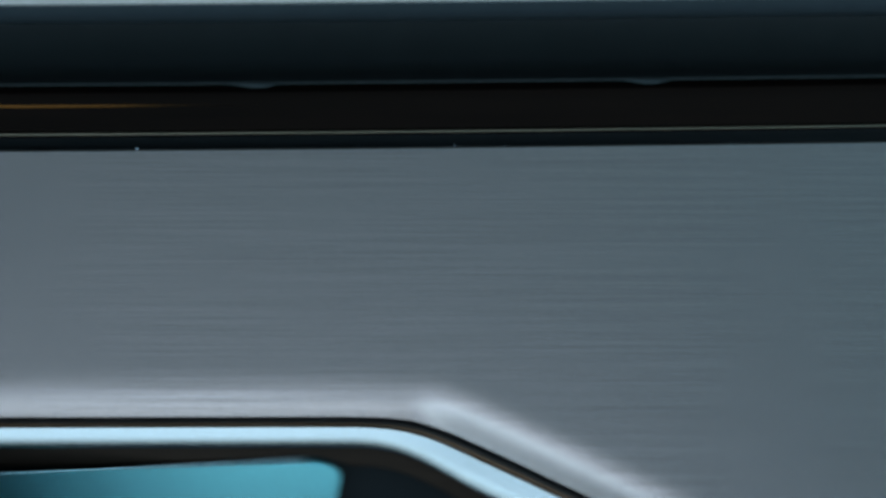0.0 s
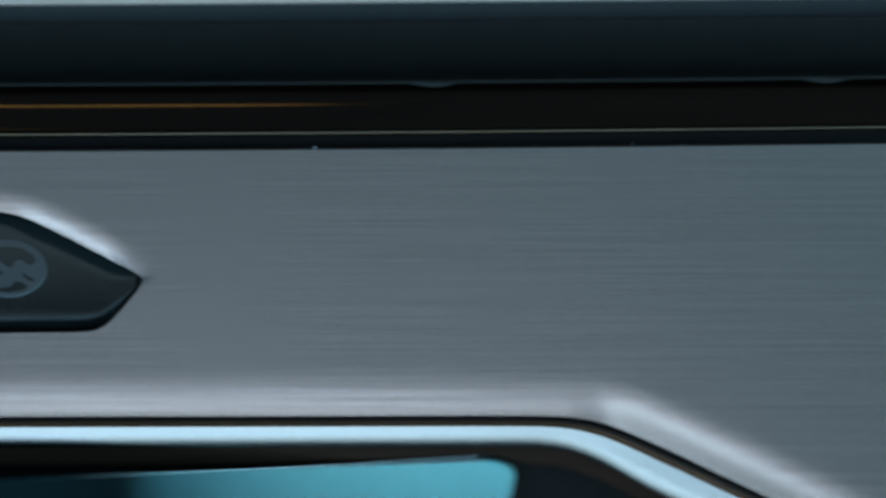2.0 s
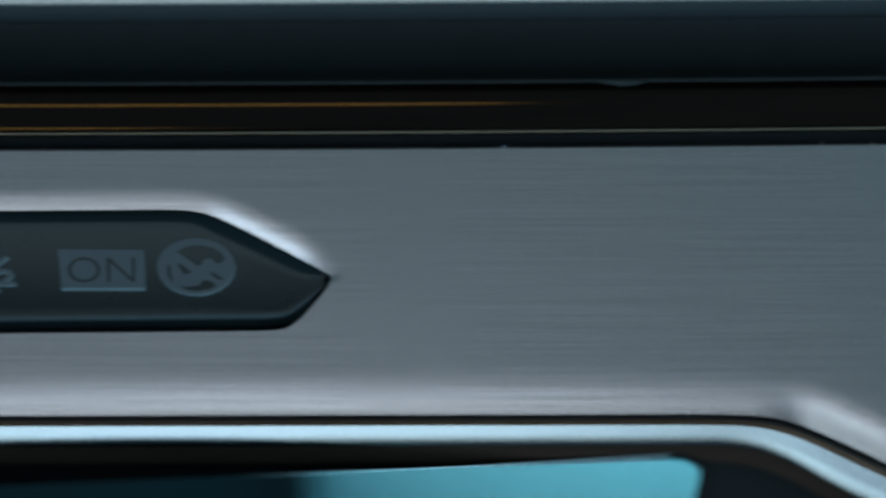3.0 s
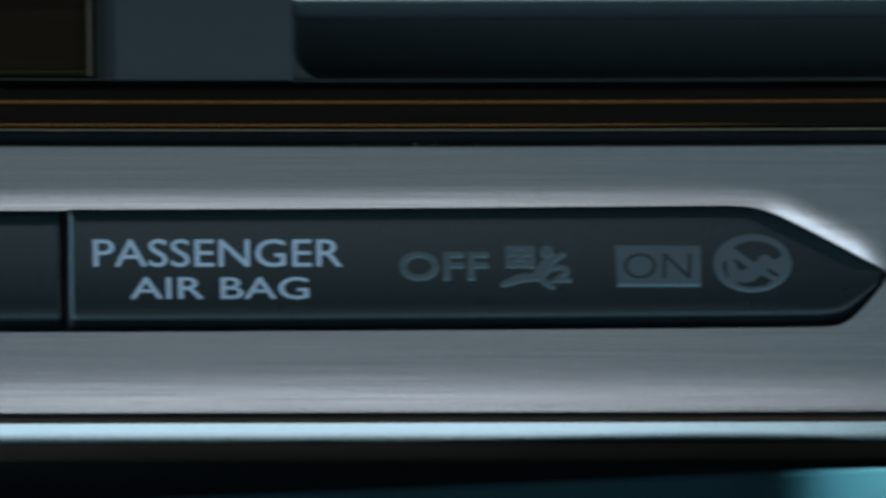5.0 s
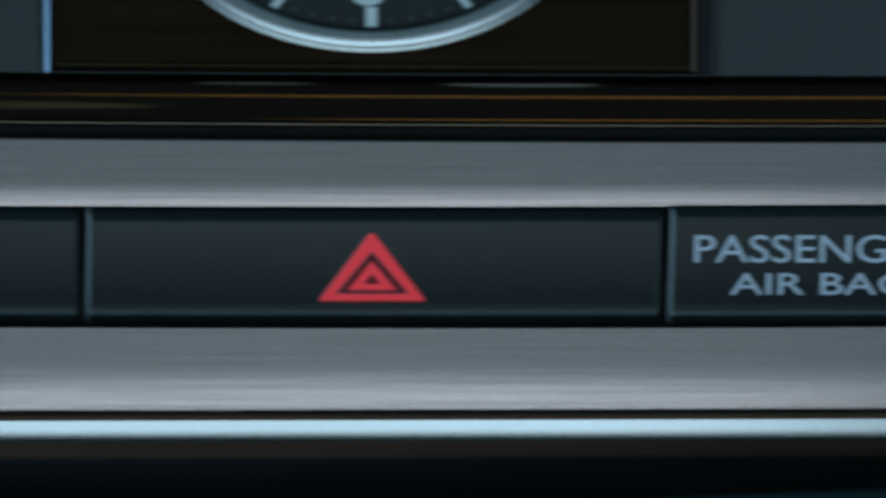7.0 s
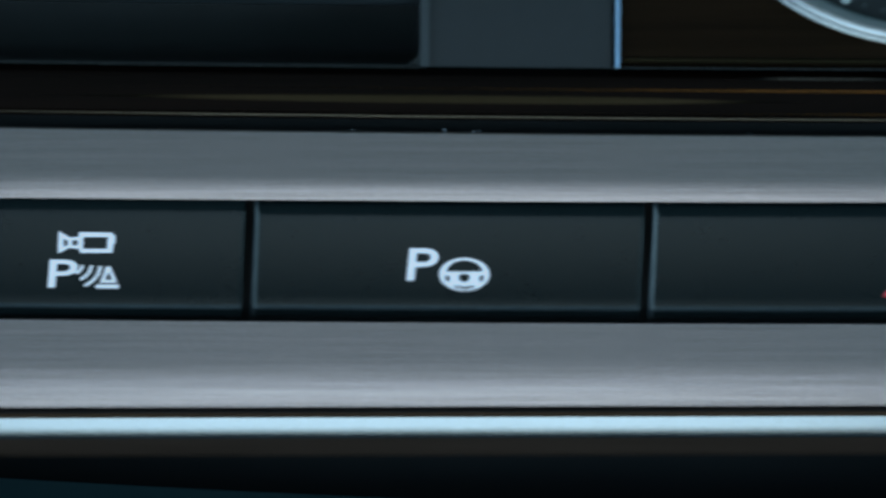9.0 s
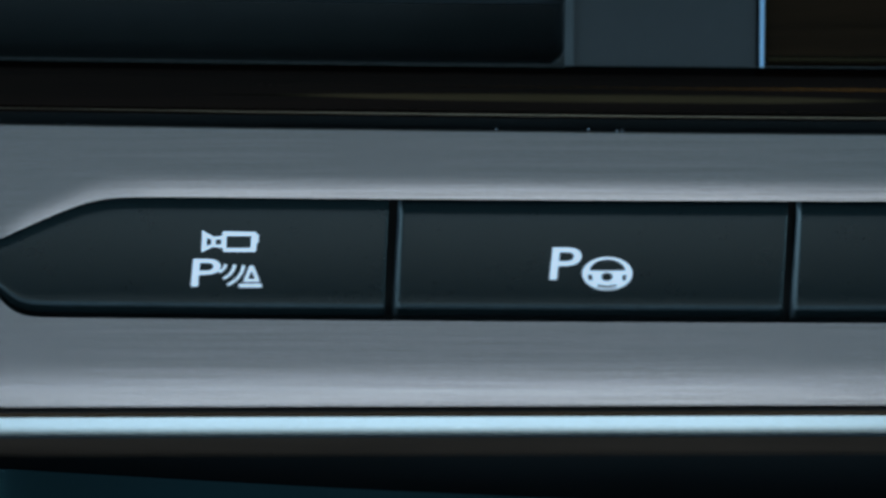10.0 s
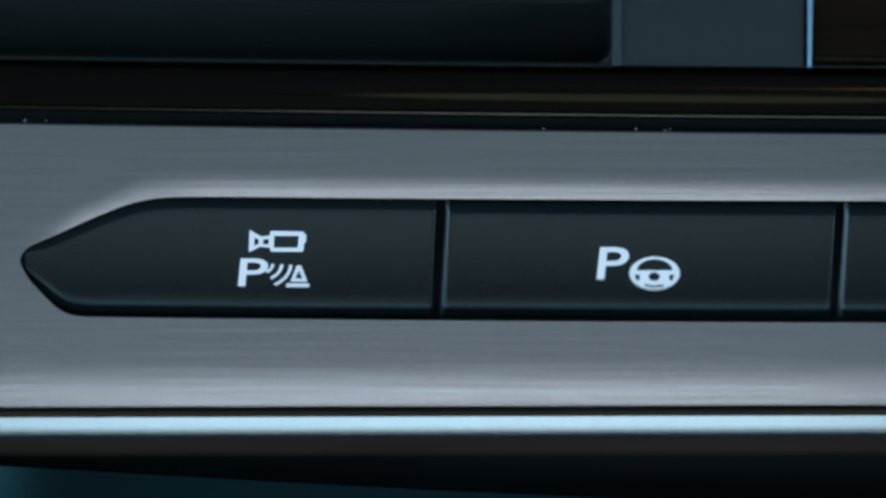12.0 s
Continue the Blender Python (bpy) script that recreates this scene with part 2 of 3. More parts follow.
def box(x0, x1, y0, y1, z0, z1, mat):
    v = [(x, y, z) for x in (x0, x1) for y in (y0, y1) for z in (z0, z1)]
    f = [(0, 1, 3, 2), (4, 6, 7, 5), (0, 4, 5, 1), (2, 3, 7, 6), (0, 2, 6, 4), (1, 5, 7, 3)]
    return v, f, mat


def words(text, u0, u1, v_top, v_base, y, depth, mat, bold=0.0, lean=0.0):
    """Flat letters in Blender's own font, fitted between u0 and u1 and between cap height and baseline."""
    curve = bpy.data.curves.new("letters", "FONT")
    curve.body = text
    curve.resolution_u = 4
    curve.offset = bold
    ob = bpy.data.objects.new("letters", curve)
    scene.collection.objects.link(ob)
    bpy.context.view_layer.update()
    me = bpy.data.meshes.new_from_object(ob.evaluated_get(bpy.context.evaluated_depsgraph_get()))
    bpy.data.objects.remove(ob)
    co = [v.co.copy() for v in me.vertices]
    polys = [tuple(p.vertices) for p in me.polygons]
    bpy.data.meshes.remove(me)
    x0, x1 = min(c.x for c in co), max(c.x for c in co)
    y0, y1 = min(c.y for c in co), max(c.y for c in co)
    flat = [(px(u0 + (u1 - u0) * (c.x - x0) / (x1 - x0)), pz(v_base + (v_top - v_base) * (c.y - y0) / (y1 - y0))) for c in co]
    flat = [(x + lean * (z - pz(v_base)), z) for x, z in flat]
    n = len(flat)
    verts = [(x, (y - depth) * MM, z) for x, z in flat] + [(x, y * MM, z) for x, z in flat]
    edges = {}
    for p in polys:
        for i in range(len(p)):
            e = (p[i], p[(i + 1) % len(p)])
            edges[e] = True
    faces = list(polys)
    for a, b in edges:
        if (b, a) not in edges:
            faces.append((a, b, b + n, a + n))
    return verts, faces, mat


def softplus(x):
    return math.log1p(math.exp(x)) if x < 30 else x


def smoothstep(a, b, x):
    f = min(1.0, max(0.0, (x - a) / (b - a)))
    return f * f * (3 - 2 * f)

# ---------------------------------------------------------------- lines of the plan


def trim_top(u):
    return 270 - 2.8e-6 * (u + 1100) ** 2


def vent_foot(u):
    return trim_top(u) - 115


def slot_top_line(u):
    return 385.5 - 3.0e-6 * (u + 2000) ** 2


def slot_foot_line(u):
    return 600.5 - 3.0e-6 * (u + 2000) ** 2


TIP_LEFT, TIP_RIGHT = (-4006, 491), (-62, 497)


def tip_round(u):
    """The middle line at a tip of the slot, and how far its edges have opened from it: both tips are rounded."""
    tip, wide = (TIP_LEFT, 19) if u < -2000 else (TIP_RIGHT, 12)
    e = max(0.0, min(1.0, abs(u - tip[0]) / wide if TIP_LEFT[0] < u < TIP_RIGHT[0] else 0.0))
    return tip[1], math.sqrt(1 - (1 - e) ** 2)


def slot_top(u):
    base = slot_top_line(u)
    fall = max(TIP_RIGHT[1] - 5 - 0.52 * (TIP_RIGHT[0] - u), 473 - 0.45 * (u - TIP_LEFT[0]))
    line = base + 12 * softplus((fall - base) / 12)
    mid, blunt = tip_round(u)
    return mid + (line - mid) * blunt


def slot_foot(u):
    base = slot_foot_line(u)
    rise = min(TIP_RIGHT[1] + 9 + 1.2 * (TIP_RIGHT[0] - u), 506 + 1.12 * (u - TIP_LEFT[0]))
    line = base - 14 * softplus((base - rise) / 14)
    mid, blunt = tip_round(u)
    return mid + (line - mid) * blunt


def trim_foot(u):
    return 748.5 - 0.0024 * (u + 4000) + 0.47 * 34 * softplus((u - 742) / 34)


# ---------------------------------------------------------------- cabin shell


def wall(name, geometry, label):
    ob = new(name, mesh_of(name, *geometry))
    return tagged(ob, label, "wall", kind="structure")


CX, CY0, CY1, CZ0, CZ1 = 0.76, -1.92, 0.74, 0.25, 1.42
floor = new("floor", mesh_of("floor", *box(-CX - 0.04, CX + 0.04, CY0 - 0.04, CY1 + 0.04, CZ0 - 0.04, CZ0, CABIN)))
tagged(floor, "dark carpeted cabin floor", "floor", kind="structure")
ceiling = new("ceiling", mesh_of("ceiling", *box(-CX - 0.04, CX + 0.04, CY0 - 0.04, CY1 + 0.04, CZ1, CZ1 + 0.04, HEADLINER)))
tagged(ceiling, "pale grey fabric headliner of the car cabin", "ceiling", kind="structure")
for side, tag in ((1, "right"), (-1, "left")):
    a, b = sorted((side * CX, side * (CX + 0.04)))
    wall("wall_%s_lower" % tag, box(a, b, CY0, CY1, CZ0, 0.72, CABIN), "dark door lining below the side windows")
    wall("wall_%s_rail" % tag, box(a, b, CY0, CY1, 1.34, CZ1, CABIN), "roof rail above the side windows")
    wall("wall_%s_rear_pillar" % tag, box(a, b, CY0, -1.66, 0.72, 1.34, CABIN), "rear roof pillar of the cabin")
    wall("wall_%s_front_pillar" % tag, box(a, b, 0.05, CY1, 0.72, 1.34, CABIN), "front roof pillar of the cabin")
wall("wall_rear_lower", box(-CX, CX, CY0 - 0.04, CY0, CZ0, 0.97, CABIN), "dark rear bulkhead below the rear window")
wall("wall_rear_right", box(0.24, CX, CY0 - 0.04, CY0, 0.97, 1.34, CABIN), "dark rear pillar beside the rear window")
wall("wall_rear_left", box(-CX, -0.46, CY0 - 0.04, CY0, 0.97, 1.34, CABIN), "dark rear pillar beside the rear window")
wall("wall_rear_rail", box(-CX, CX, CY0 - 0.04, CY0, 1.34, CZ1, CABIN), "roof rail above the rear window")
wall("wall_front_lower", box(-CX, CX, CY1, CY1 + 0.04, CZ0, 1.02, CABIN), "dark bulkhead below the windscreen")
wall("wall_front_rail", box(-CX, CX, CY1, CY1 + 0.04, 1.38, CZ1, CABIN), "roof rail above the windscreen")

# ---------------------------------------------------------------- dashboard carcass
U0, U1 = -4760, 1960
dash = thing("dashboard", "dark padded dashboard carcass behind the trim", "dashboard", kind="structure")
part("core", sweep([(-700, 46), (-700, 70), (12500, 70), (12500, 46)], lambda u: 0, -16050, 13550, GAP_BLACK, 4), dash, smooth=False)
part("top_pad", sweep([(-470, -1), (-480, -2.5), (-500, -3), (-540, -2), (-720, 20), (-740, 200), (-690, 200), (-470, 15)],
                      lambda u: 18 - 4.0e-7 * (u + 1100) ** 2, -16050, 13550, PAD, 60), dash, "soft dark grey grained padding")
part("lower_pad", sweep([(0, 0), (0, 23.5), (2400, 23.5), (2400, 0)], lambda u: 3120, -16050, 13550, PAD, 4), dash, smooth=False)

# ---------------------------------------------------------------- brushed trim panel


def slot_distance(u, v):
    """How far a point of the face lies from the slot's upper edge (in plan units), measured square to it near the right tip."""
    if u > TIP_RIGHT[0] - 60:
        return min(math.hypot(w - u, slot_top(w) - v) for w in np.arange(TIP_RIGHT[0] - 120, TIP_RIGHT[0] + 0.1, 3.0))
    slope = (slot_top(u + 2) - slot_top(u - 2)) / 4
    return max(0.0, slot_top(u) - v) / math.sqrt(1 + slope * slope)


def slot_roll(u, v):
    """How far the face leans into the slot at a point: the share of its full roll, and how far the edge slopes there."""
    if TIP_LEFT[0] < u < TIP_RIGHT[0]:
        if v > (slot_top(u) + slot_foot(u)) / 2:
            return 0.0, 0.0
        slope = 0.5 if u > TIP_RIGHT[0] - 24 else min(0.5, abs(slot_top(u + 2) - slot_top(u - 2)) / 4)
        return (0.2 + 0.8 * smoothstep(0, 64, TIP_RIGHT[0] - u) if u > -2000 else smoothstep(2, 120, u - TIP_LEFT[0])), slope
    if u > -2000 and u < TIP_RIGHT[0] + 80:
        return 0.2 * smoothstep(-0.5, 1.0, (TIP_RIGHT[1] - v) / (math.hypot(u - TIP_RIGHT[0], v - TIP_RIGHT[1]) + 1e-6)), 0.5
    return 0.0, 0.0


def foot_distance(u, v):
    """How far a point of the face lies from the trim's lower edge, and how steep that edge is there."""
    slope = (trim_foot(u + 2) - trim_foot(u - 2)) / 4
    return max(0.0, trim_foot(u) - v) / math.sqrt(1 + slope * slope), smoothstep(0.06, 0.46, slope)


def trim_depth(u, v):
    """How far the face of the trim falls back (in plan units): it rolls into the slot from above and into its lower edge."""
    back = 0.0
    share, tilt = slot_roll(u, v)
    if share:
        d = slot_distance(u, v)
        lean = smoothstep(0.12, 0.52, tilt) if u > -2000 else 0.0
        wide = 44 + 4 * lean - 10 * smoothstep(0.15, 0.45, tilt) * (u < -2000)
        if d < wide:
            back += (0.066 + 0.02 * lean - 0.02 * smoothstep(-3640, -3760, u)) * wide * share * (1 - d / wide) ** 2
    d, steep = foot_distance(u, v)
    if d < 84:
        back += 4.7 * (1 - steep) * (1 - d / 84) ** 2.3
    f = min(1.0, max(0.0, (92 - d) / 74))
    back += 0.165 * steep * (74 * (f ** 3 - f ** 4 / 2) + max(0.0, 18 - d))
    return back


def edge_glint(u, v):
    """How far the metal is lightened and smoothed to paint a highlight: along the foot and the sloping edges, most of
    all where these slope.
    """
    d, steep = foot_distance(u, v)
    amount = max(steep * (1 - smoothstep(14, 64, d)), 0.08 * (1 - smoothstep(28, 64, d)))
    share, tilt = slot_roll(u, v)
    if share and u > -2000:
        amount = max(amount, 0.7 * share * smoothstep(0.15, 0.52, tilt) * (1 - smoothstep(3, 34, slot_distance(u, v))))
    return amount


def trim_mesh():
    us = set(np.arange(U0, U1 + 1, 20.0))
    for tip, way in ((TIP_LEFT[0], 1), (TIP_RIGHT[0], -1)):
        us |= set(tip + way * d for d in np.concatenate([np.arange(-60, 40, 3.0), np.arange(40, 360, 8.0)]))
    us |= set(np.arange(560, 1000, 8.0))
    us = sorted(us)
    up = [1 - (1 - i / 26) ** 1.6 for i in range(27)]
    down = [1 - (1 - i / 30) ** 1.5 for i in range(31)]
    verts, faces, grid = [], [], []
    for u in us:
        mid = TIP_RIGHT[1] if u > -2000 else TIP_LEFT[1]
        inside = TIP_LEFT[0] < u < TIP_RIGHT[0]
        top, foot = (min(slot_top(u), mid), max(slot_foot(u), mid)) if inside else (mid, mid)
        column = []
        e = trim_top(u)
        ring = [(e, 40.0), (e, 3.0)] + [(e + 2.5 + (top - e - 2.5) * f, None) for f in up] + [(top, 44.0)]
        ring += [(foot, 44.0)] + [(foot + (trim_foot(u) - foot) * f, None) for f in down] + [(trim_foot(u), 60.0)]
        for v, y in ring:
            if y is None:
                y = trim_depth(u, v)
            elif not inside and y == 44.0:
                y = trim_depth(u, mid)
            column.append(len(verts))
            verts.append((px(u), y * K, pz(v)))
        grid.append(column)
    cut = 2 + len(up)
    for a, b in zip(grid, grid[1:]):
        for j in range(len(a) - 1):
            if j == cut:
                continue
            faces.append((a[j], a[j + 1], b[j + 1], b[j]))
    return verts, faces, BRUSHED


trim_panel = thing("trim_panel", "brushed aluminium dashboard trim panel with a long six-sided slot", "trim panel", geometry=trim_mesh())
glint_values = trim_panel.data.attributes.new("edge_glint", "FLOAT", "POINT")
for vertex, value in zip(trim_panel.data.vertices, glint_values.data):
    value.value = edge_glint(vertex.co.x / K - 1250, plan_v(vertex.co.z))

# ---------------------------------------------------------------- gloss strip above the trim
strip = thing("gloss_strip", "piano black gloss strip above the trim, reflections painted as lines", "trim strip")
part("strip_body", sweep([(-115, 9), (-115, 1.5), (-103, 0.6), (-100, 0.1), (-96, 0), (-80, -0.05), (-45, -0.05), (-33, -0.04), (-30.5, 0.6),
                          (-27, 0.7), (-22, 0.8), (-18.5, 1.6), (-17, 5), (-17, 9)], trim_top, U0, U1, PIANO, 120), strip)
part("dark_gap", sweep([(-17, 9), (-17, 3), (0, 3), (0, 9)], trim_top, U0, U1, GAP_BLACK, 60), strip, "deep black gap")
part("upper_line", sweep([(-117.5, 0.5), (-117.5, 0.3), (-115.5, 0.3), (-115.5, 0.5)], trim_top, U0, U1, SPACER, 120), strip, "thin grey edge line")
# Tapering bronze and olive lines paint amber reflections into the gloss
part("amber_reflection_line", sweep([(-78.9, 0), (-78.6, -0.11), (-76.5, -0.098), (-76.2, 0)], trim_top, -3500, 460, AMBER_REFLECTION, 140, lambda u: smoothstep(-3600, -1500, u) * smoothstep(500, 20, u), -77.5), strip, "thin bronze line painting an amber reflection")
part("middle_reflection_line", sweep([(-37.8, 0.3), (-37.6, -0.11), (-36.0, -0.10), (-35.8, 0.3)], trim_top, -3300, 100, AMBER_REFLECTION, 120, lambda u: 0.9 * smoothstep(-2700, -1700, u) * smoothstep(100, -700, u), -36.8), strip, "thin bronze line painting an amber reflection")
part("olive_reflection", sweep([(-66, 0.1), (-65, -0.1), (-52, -0.05), (-51, 0.1)], trim_top, -3650, -2250, OLIVE, 100,
                           lambda u: smoothstep(-3650, -3000, u) * smoothstep(-2250, -2700, u), -58), strip, "faint olive band painting a soft reflection")
# Two pale tapered lines stand in for the clock bezel mirrored in the strip
part("clock_reflection", sweep([(-101, 0.3), (-100.5, -0.05), (-97, -0.03), (-96.5, 0.3)], trim_top, -1990, -1590, CLOCK_REFLECTION, 50,
                          lambda u: 1.3 * smoothstep(-1990, -1800, u) * smoothstep(-1590, -1720, u), -99), strip, "short pale line painting a reflection of the clock")
part("clock_reflection", sweep([(-101, 0.3), (-100.5, -0.05), (-98, -0.035), (-97.5, 0.3)], trim_top, -2420, -2060, CLOCK_REFLECTION, 50,
                          lambda u: 0.7 * smoothstep(-2420, -2300, u) * smoothstep(-2060, -2200, u), -99), strip, "short pale line painting a reflection of the clock")
# A pale line paints the highlight along the strip's lower edge
part("lower_highlight_line", sweep([(-28.4, 0.75), (-28.2, 0.22), (-26.3, 0.23), (-26.1, 0.75)], trim_top, U0, U1, EDGE_HIGHLIGHT, 120, lambda u: 0.45 + 0.55 * smoothstep(-3900, -2900, u) + 0.7 * smoothstep(-700, 200, u), -27.5), strip, "thin pale line painting an edge highlight")

# ---------------------------------------------------------------- air vents


def air_vent(u0, u1, inner):
    """A wide air vent: dark recess with rounded corners, a slat across it."""
    vent = thing("air_vent", "wide black air vent with a horizontal slat above the gloss strip", "air vent", group="dashboard vents")
    part("recess", sweep([(-470, 0.3), (-470, 14), (2, 14), (2, 0.3), (-1, 0.3), (-6, 12.5), (-460, 12.5), (-464, 0.3)], vent_foot, u0, u1, VENT_BLACK, 40), vent)
    part("front_lip", sweep([(-3.5, 0.3), (-3.5, 2.5), (0, 2.5), (0, 0.15)], vent_foot, u0, u1, VENT_BLACK, 40), vent)
    end = u0 if inner < 0 else u1
    sgn = 1 if inner < 0 else -1
    corner = []
    wide, tall = (52, 62) if inner < 0 else (34, 38)
    for i in range(9):
        a = radians(90 * i / 8)
        corner.append((end + sgn * wide * (1 - math.sin(a)), vent_foot(end) - 3 - tall * (1 - math.cos(a))))
    corner = [(end, vent_foot(end) - 3)] + corner
    part("corner_fillet", shape(corner, 2.9, 2.4, VENT_BLACK), vent)
    part("slat", sweep([(-104, 4.0), (-106, 2.6), (-110, 1.7), (-117, 1.0), (-126, 0.55), (-138, 0.28), (-150, 0.2), (-185, 8), (-185, 9), (-112, 9)], vent_foot,
                       u0 + (3 if inner < 0 else 0), u1 - (3 if inner > 0 else 0), SLAT, 60), vent, "slate grey slat with a rounded front edge")
    part("slat_edge", sweep([(-141, 0.9), (-142, 0.12), (-150, 0.02), (-168, 0.1), (-170, 0.9)], vent_foot, u0 + 3, u1 - 3, SATIN, 60), vent, "bright satin edge of the slat")
    if inner < 0:
        # Thin grey plates stand in for two reflected smears on the lower lip
        for u in (448, 1140):
            part("reflection_smear", shape([(u - 48, vent_foot(u) - 1), (u - 36, vent_foot(u) + 2), (u, vent_foot(u) + 8), (u + 22, vent_foot(u) + 7), (u + 45, vent_foot(u) + 1)], 0.2, 0.25, SMEAR), vent, "small grey plate painting a reflected smear")
    part("upper_slat", sweep([(-330, 2.6), (-336, 1.0), (-350, 0.5), (-405, 8), (-405, 9), (-332, 9)], vent_foot,
                             u0 + (3 if inner < 0 else 0), u1 - (3 if inner > 0 else 0), SPACER, 40), vent)
    return vent


air_vent(-1115, U1, -1)
air_vent(U0, -2958, 1)

# ---------------------------------------------------------------- spacers between vents and clock


def spacer(u0, u1, edge):
    ob = thing("spacer_panel", "slate grey satin panel between air vent and clock", "trim panel", group="spacer panels")
    part("face", sweep([(-470, 0.3), (-470, 14), (0, 14), (0, 0.5), (-2, 0.25), (-6, 0.2), (-240, 0.1), (-466, 0.2)], vent_foot, u0, u1, SPACER, 12), ob)
    part("side_lip", sweep([(-470, 0.25), (-470, 0.0), (-1, 0.0), (-1, 0.25)], vent_foot, edge - 8, edge + 8, SPACER if edge < -2000 else GAP_BLACK, 4, sink=lambda u: 0.025 * (edge - u) if edge < -2000 else 0.0), ob)
    return ob


spacer(-2958, -2622, -2951)
spacer(-1445, -1115, -1437)

# ---------------------------------------------------------------- clock and its surround
fascia = thing("clock_surround", "dark gloss wood veneer panel round the clock", "trim panel")
part("veneer", sweep([(-470, 0.8), (-470, 14), (-1, 14), (-1, 1.2), (-8, 0.8), (-240, 0.7)], vent_foot, -2607, -1460, VENEER, 20), fascia)
part("left_frame", sweep([(-470, 0.9), (-470, -0.1), (-2, -0.1), (-2, 0.9)], vent_foot, -2614, -2609.5, EDGE_BLUE, 3, sink=lambda u: 0.028 * (u + 2609)), fascia, "bright chrome edge")
part("right_frame", sweep([(-470, 0.9), (-470, 0.3), (-8, 0.3), (-8, 0.9)], vent_foot, -1477, -1469, DULL, 3), fascia, "dull bronze edge")
part("lower_frame", sweep([(-19, 0.9), (-18, 0.55), (-12, 0.55), (-9, 0.9)], vent_foot, -2600, -1477, OLIVE, 20), fascia)
part("dark_reveal", sweep([(-470, 1.0), (-470, 0.6), (-2, 0.6), (-2, 1.0)], vent_foot, -1460, -1446, GAP_BLACK, 3), fascia)

CLOCK_U, CLOCK_V = -2041, -191


def ring(a, b, section, mat, n=120):
    verts, faces, m = [], [], len(section)
    for i in range(n):
        c, s = math.cos(math.tau * i / n), math.sin(math.tau * i / n)
        for dr, y in section:
            verts.append((px(CLOCK_U + (a + dr) * c), y * MM, pz(CLOCK_V + (b + 0.75 * dr) * s)))
    for i in range(n):
        for j in range(m):
            p, q = i * m + j, i * m + (j + 1) % m
            p2, q2 = ((i + 1) % n) * m + j, ((i + 1) % n) * m + (j + 1) % m
            faces.append((p, q, q2, p2))
    return verts, faces, mat


clock = thing("clock", "analogue dashboard clock with chrome bezel and dark dial", "clock")
bezel = part("bezel", ring(410, 301, [(0, 0.9), (0.3, -0.43), (-6, -0.465), (-6.5, 0.9)], CHROME), clock, "bright chrome outer ring")
part("groove", ring(403.5, 296.1, [(0.5, 0.9), (0.5, -0.15), (-6, -0.15), (-6, 0.9)], EDGE_BLUE), bezel, "dark blue groove")
part("inner_ring", ring(398, 292, [(0, 0.9), (0.3, -0.31), (-6, -0.345), (-14, -0.375), (-24, -0.40), (-34, -0.412), (-36, 0.6), (-37, 0.9)], CHROME), bezel, "dished satin chrome ring")
dial = part("dial", shape(oval(CLOCK_U, CLOCK_V, 363, 266, 72), 0.75, 0.1, DIAL), clock, "dark slate dial")
for i in range(60):
    a = math.tau * i / 60
    c, s = math.cos(a), math.sin(a)
    long = i % 5 == 0
    r0, r1, half = (298, 345, 7) if long else (326, 338, 4)
    if long and i % 15 == 0:
        half = 10
    corners = []
    for r, t in ((r0, -half), (r1, -half), (r1, half), (r0, half)):
        corners.append((CLOCK_U + r * c - t * s, CLOCK_V + 0.75 * (r * s + t * c)))
    part("hour_mark" if long else "minute_mark", shape(corners, 0.65, 0.06, TICK if long else SLAT), dial, smooth=False)
part("marker", shape(oval(CLOCK_U - 6, 6, 32, 24, 32), 0.65, 0.15, TICK), dial, "round white marker")

# ---------------------------------------------------------------- buttons in the slot
part("slot_backing", sweep([(370, 3.0), (370, 4.0), (605, 4.0), (605, 3.0)], lambda u: 0, -4010, -55, GAP_BLACK, 4), trim_panel, "black backing behind the buttons", smooth=False)
FACE = 0.30


def bulge(v):
    """The keys' faces fall back in a soft curve from their upper to their lower edge (mm)."""
    f = max(0.0, (v - 390) / 200)
    return 10 * (0.115 * f + 0.047 * f * f)


def on_key(geometry):
    verts, faces, mat = geometry
    return [(x, y + bulge(plan_v(z)) * MM, z) for x, y, z in verts], faces, mat


def on_camera_key(geometry):
    verts, faces, mat = on_key(geometry)
    return [(x, y - 0.5 * MM, z - 0.085 * MM) for x, y, z in verts], faces, mat


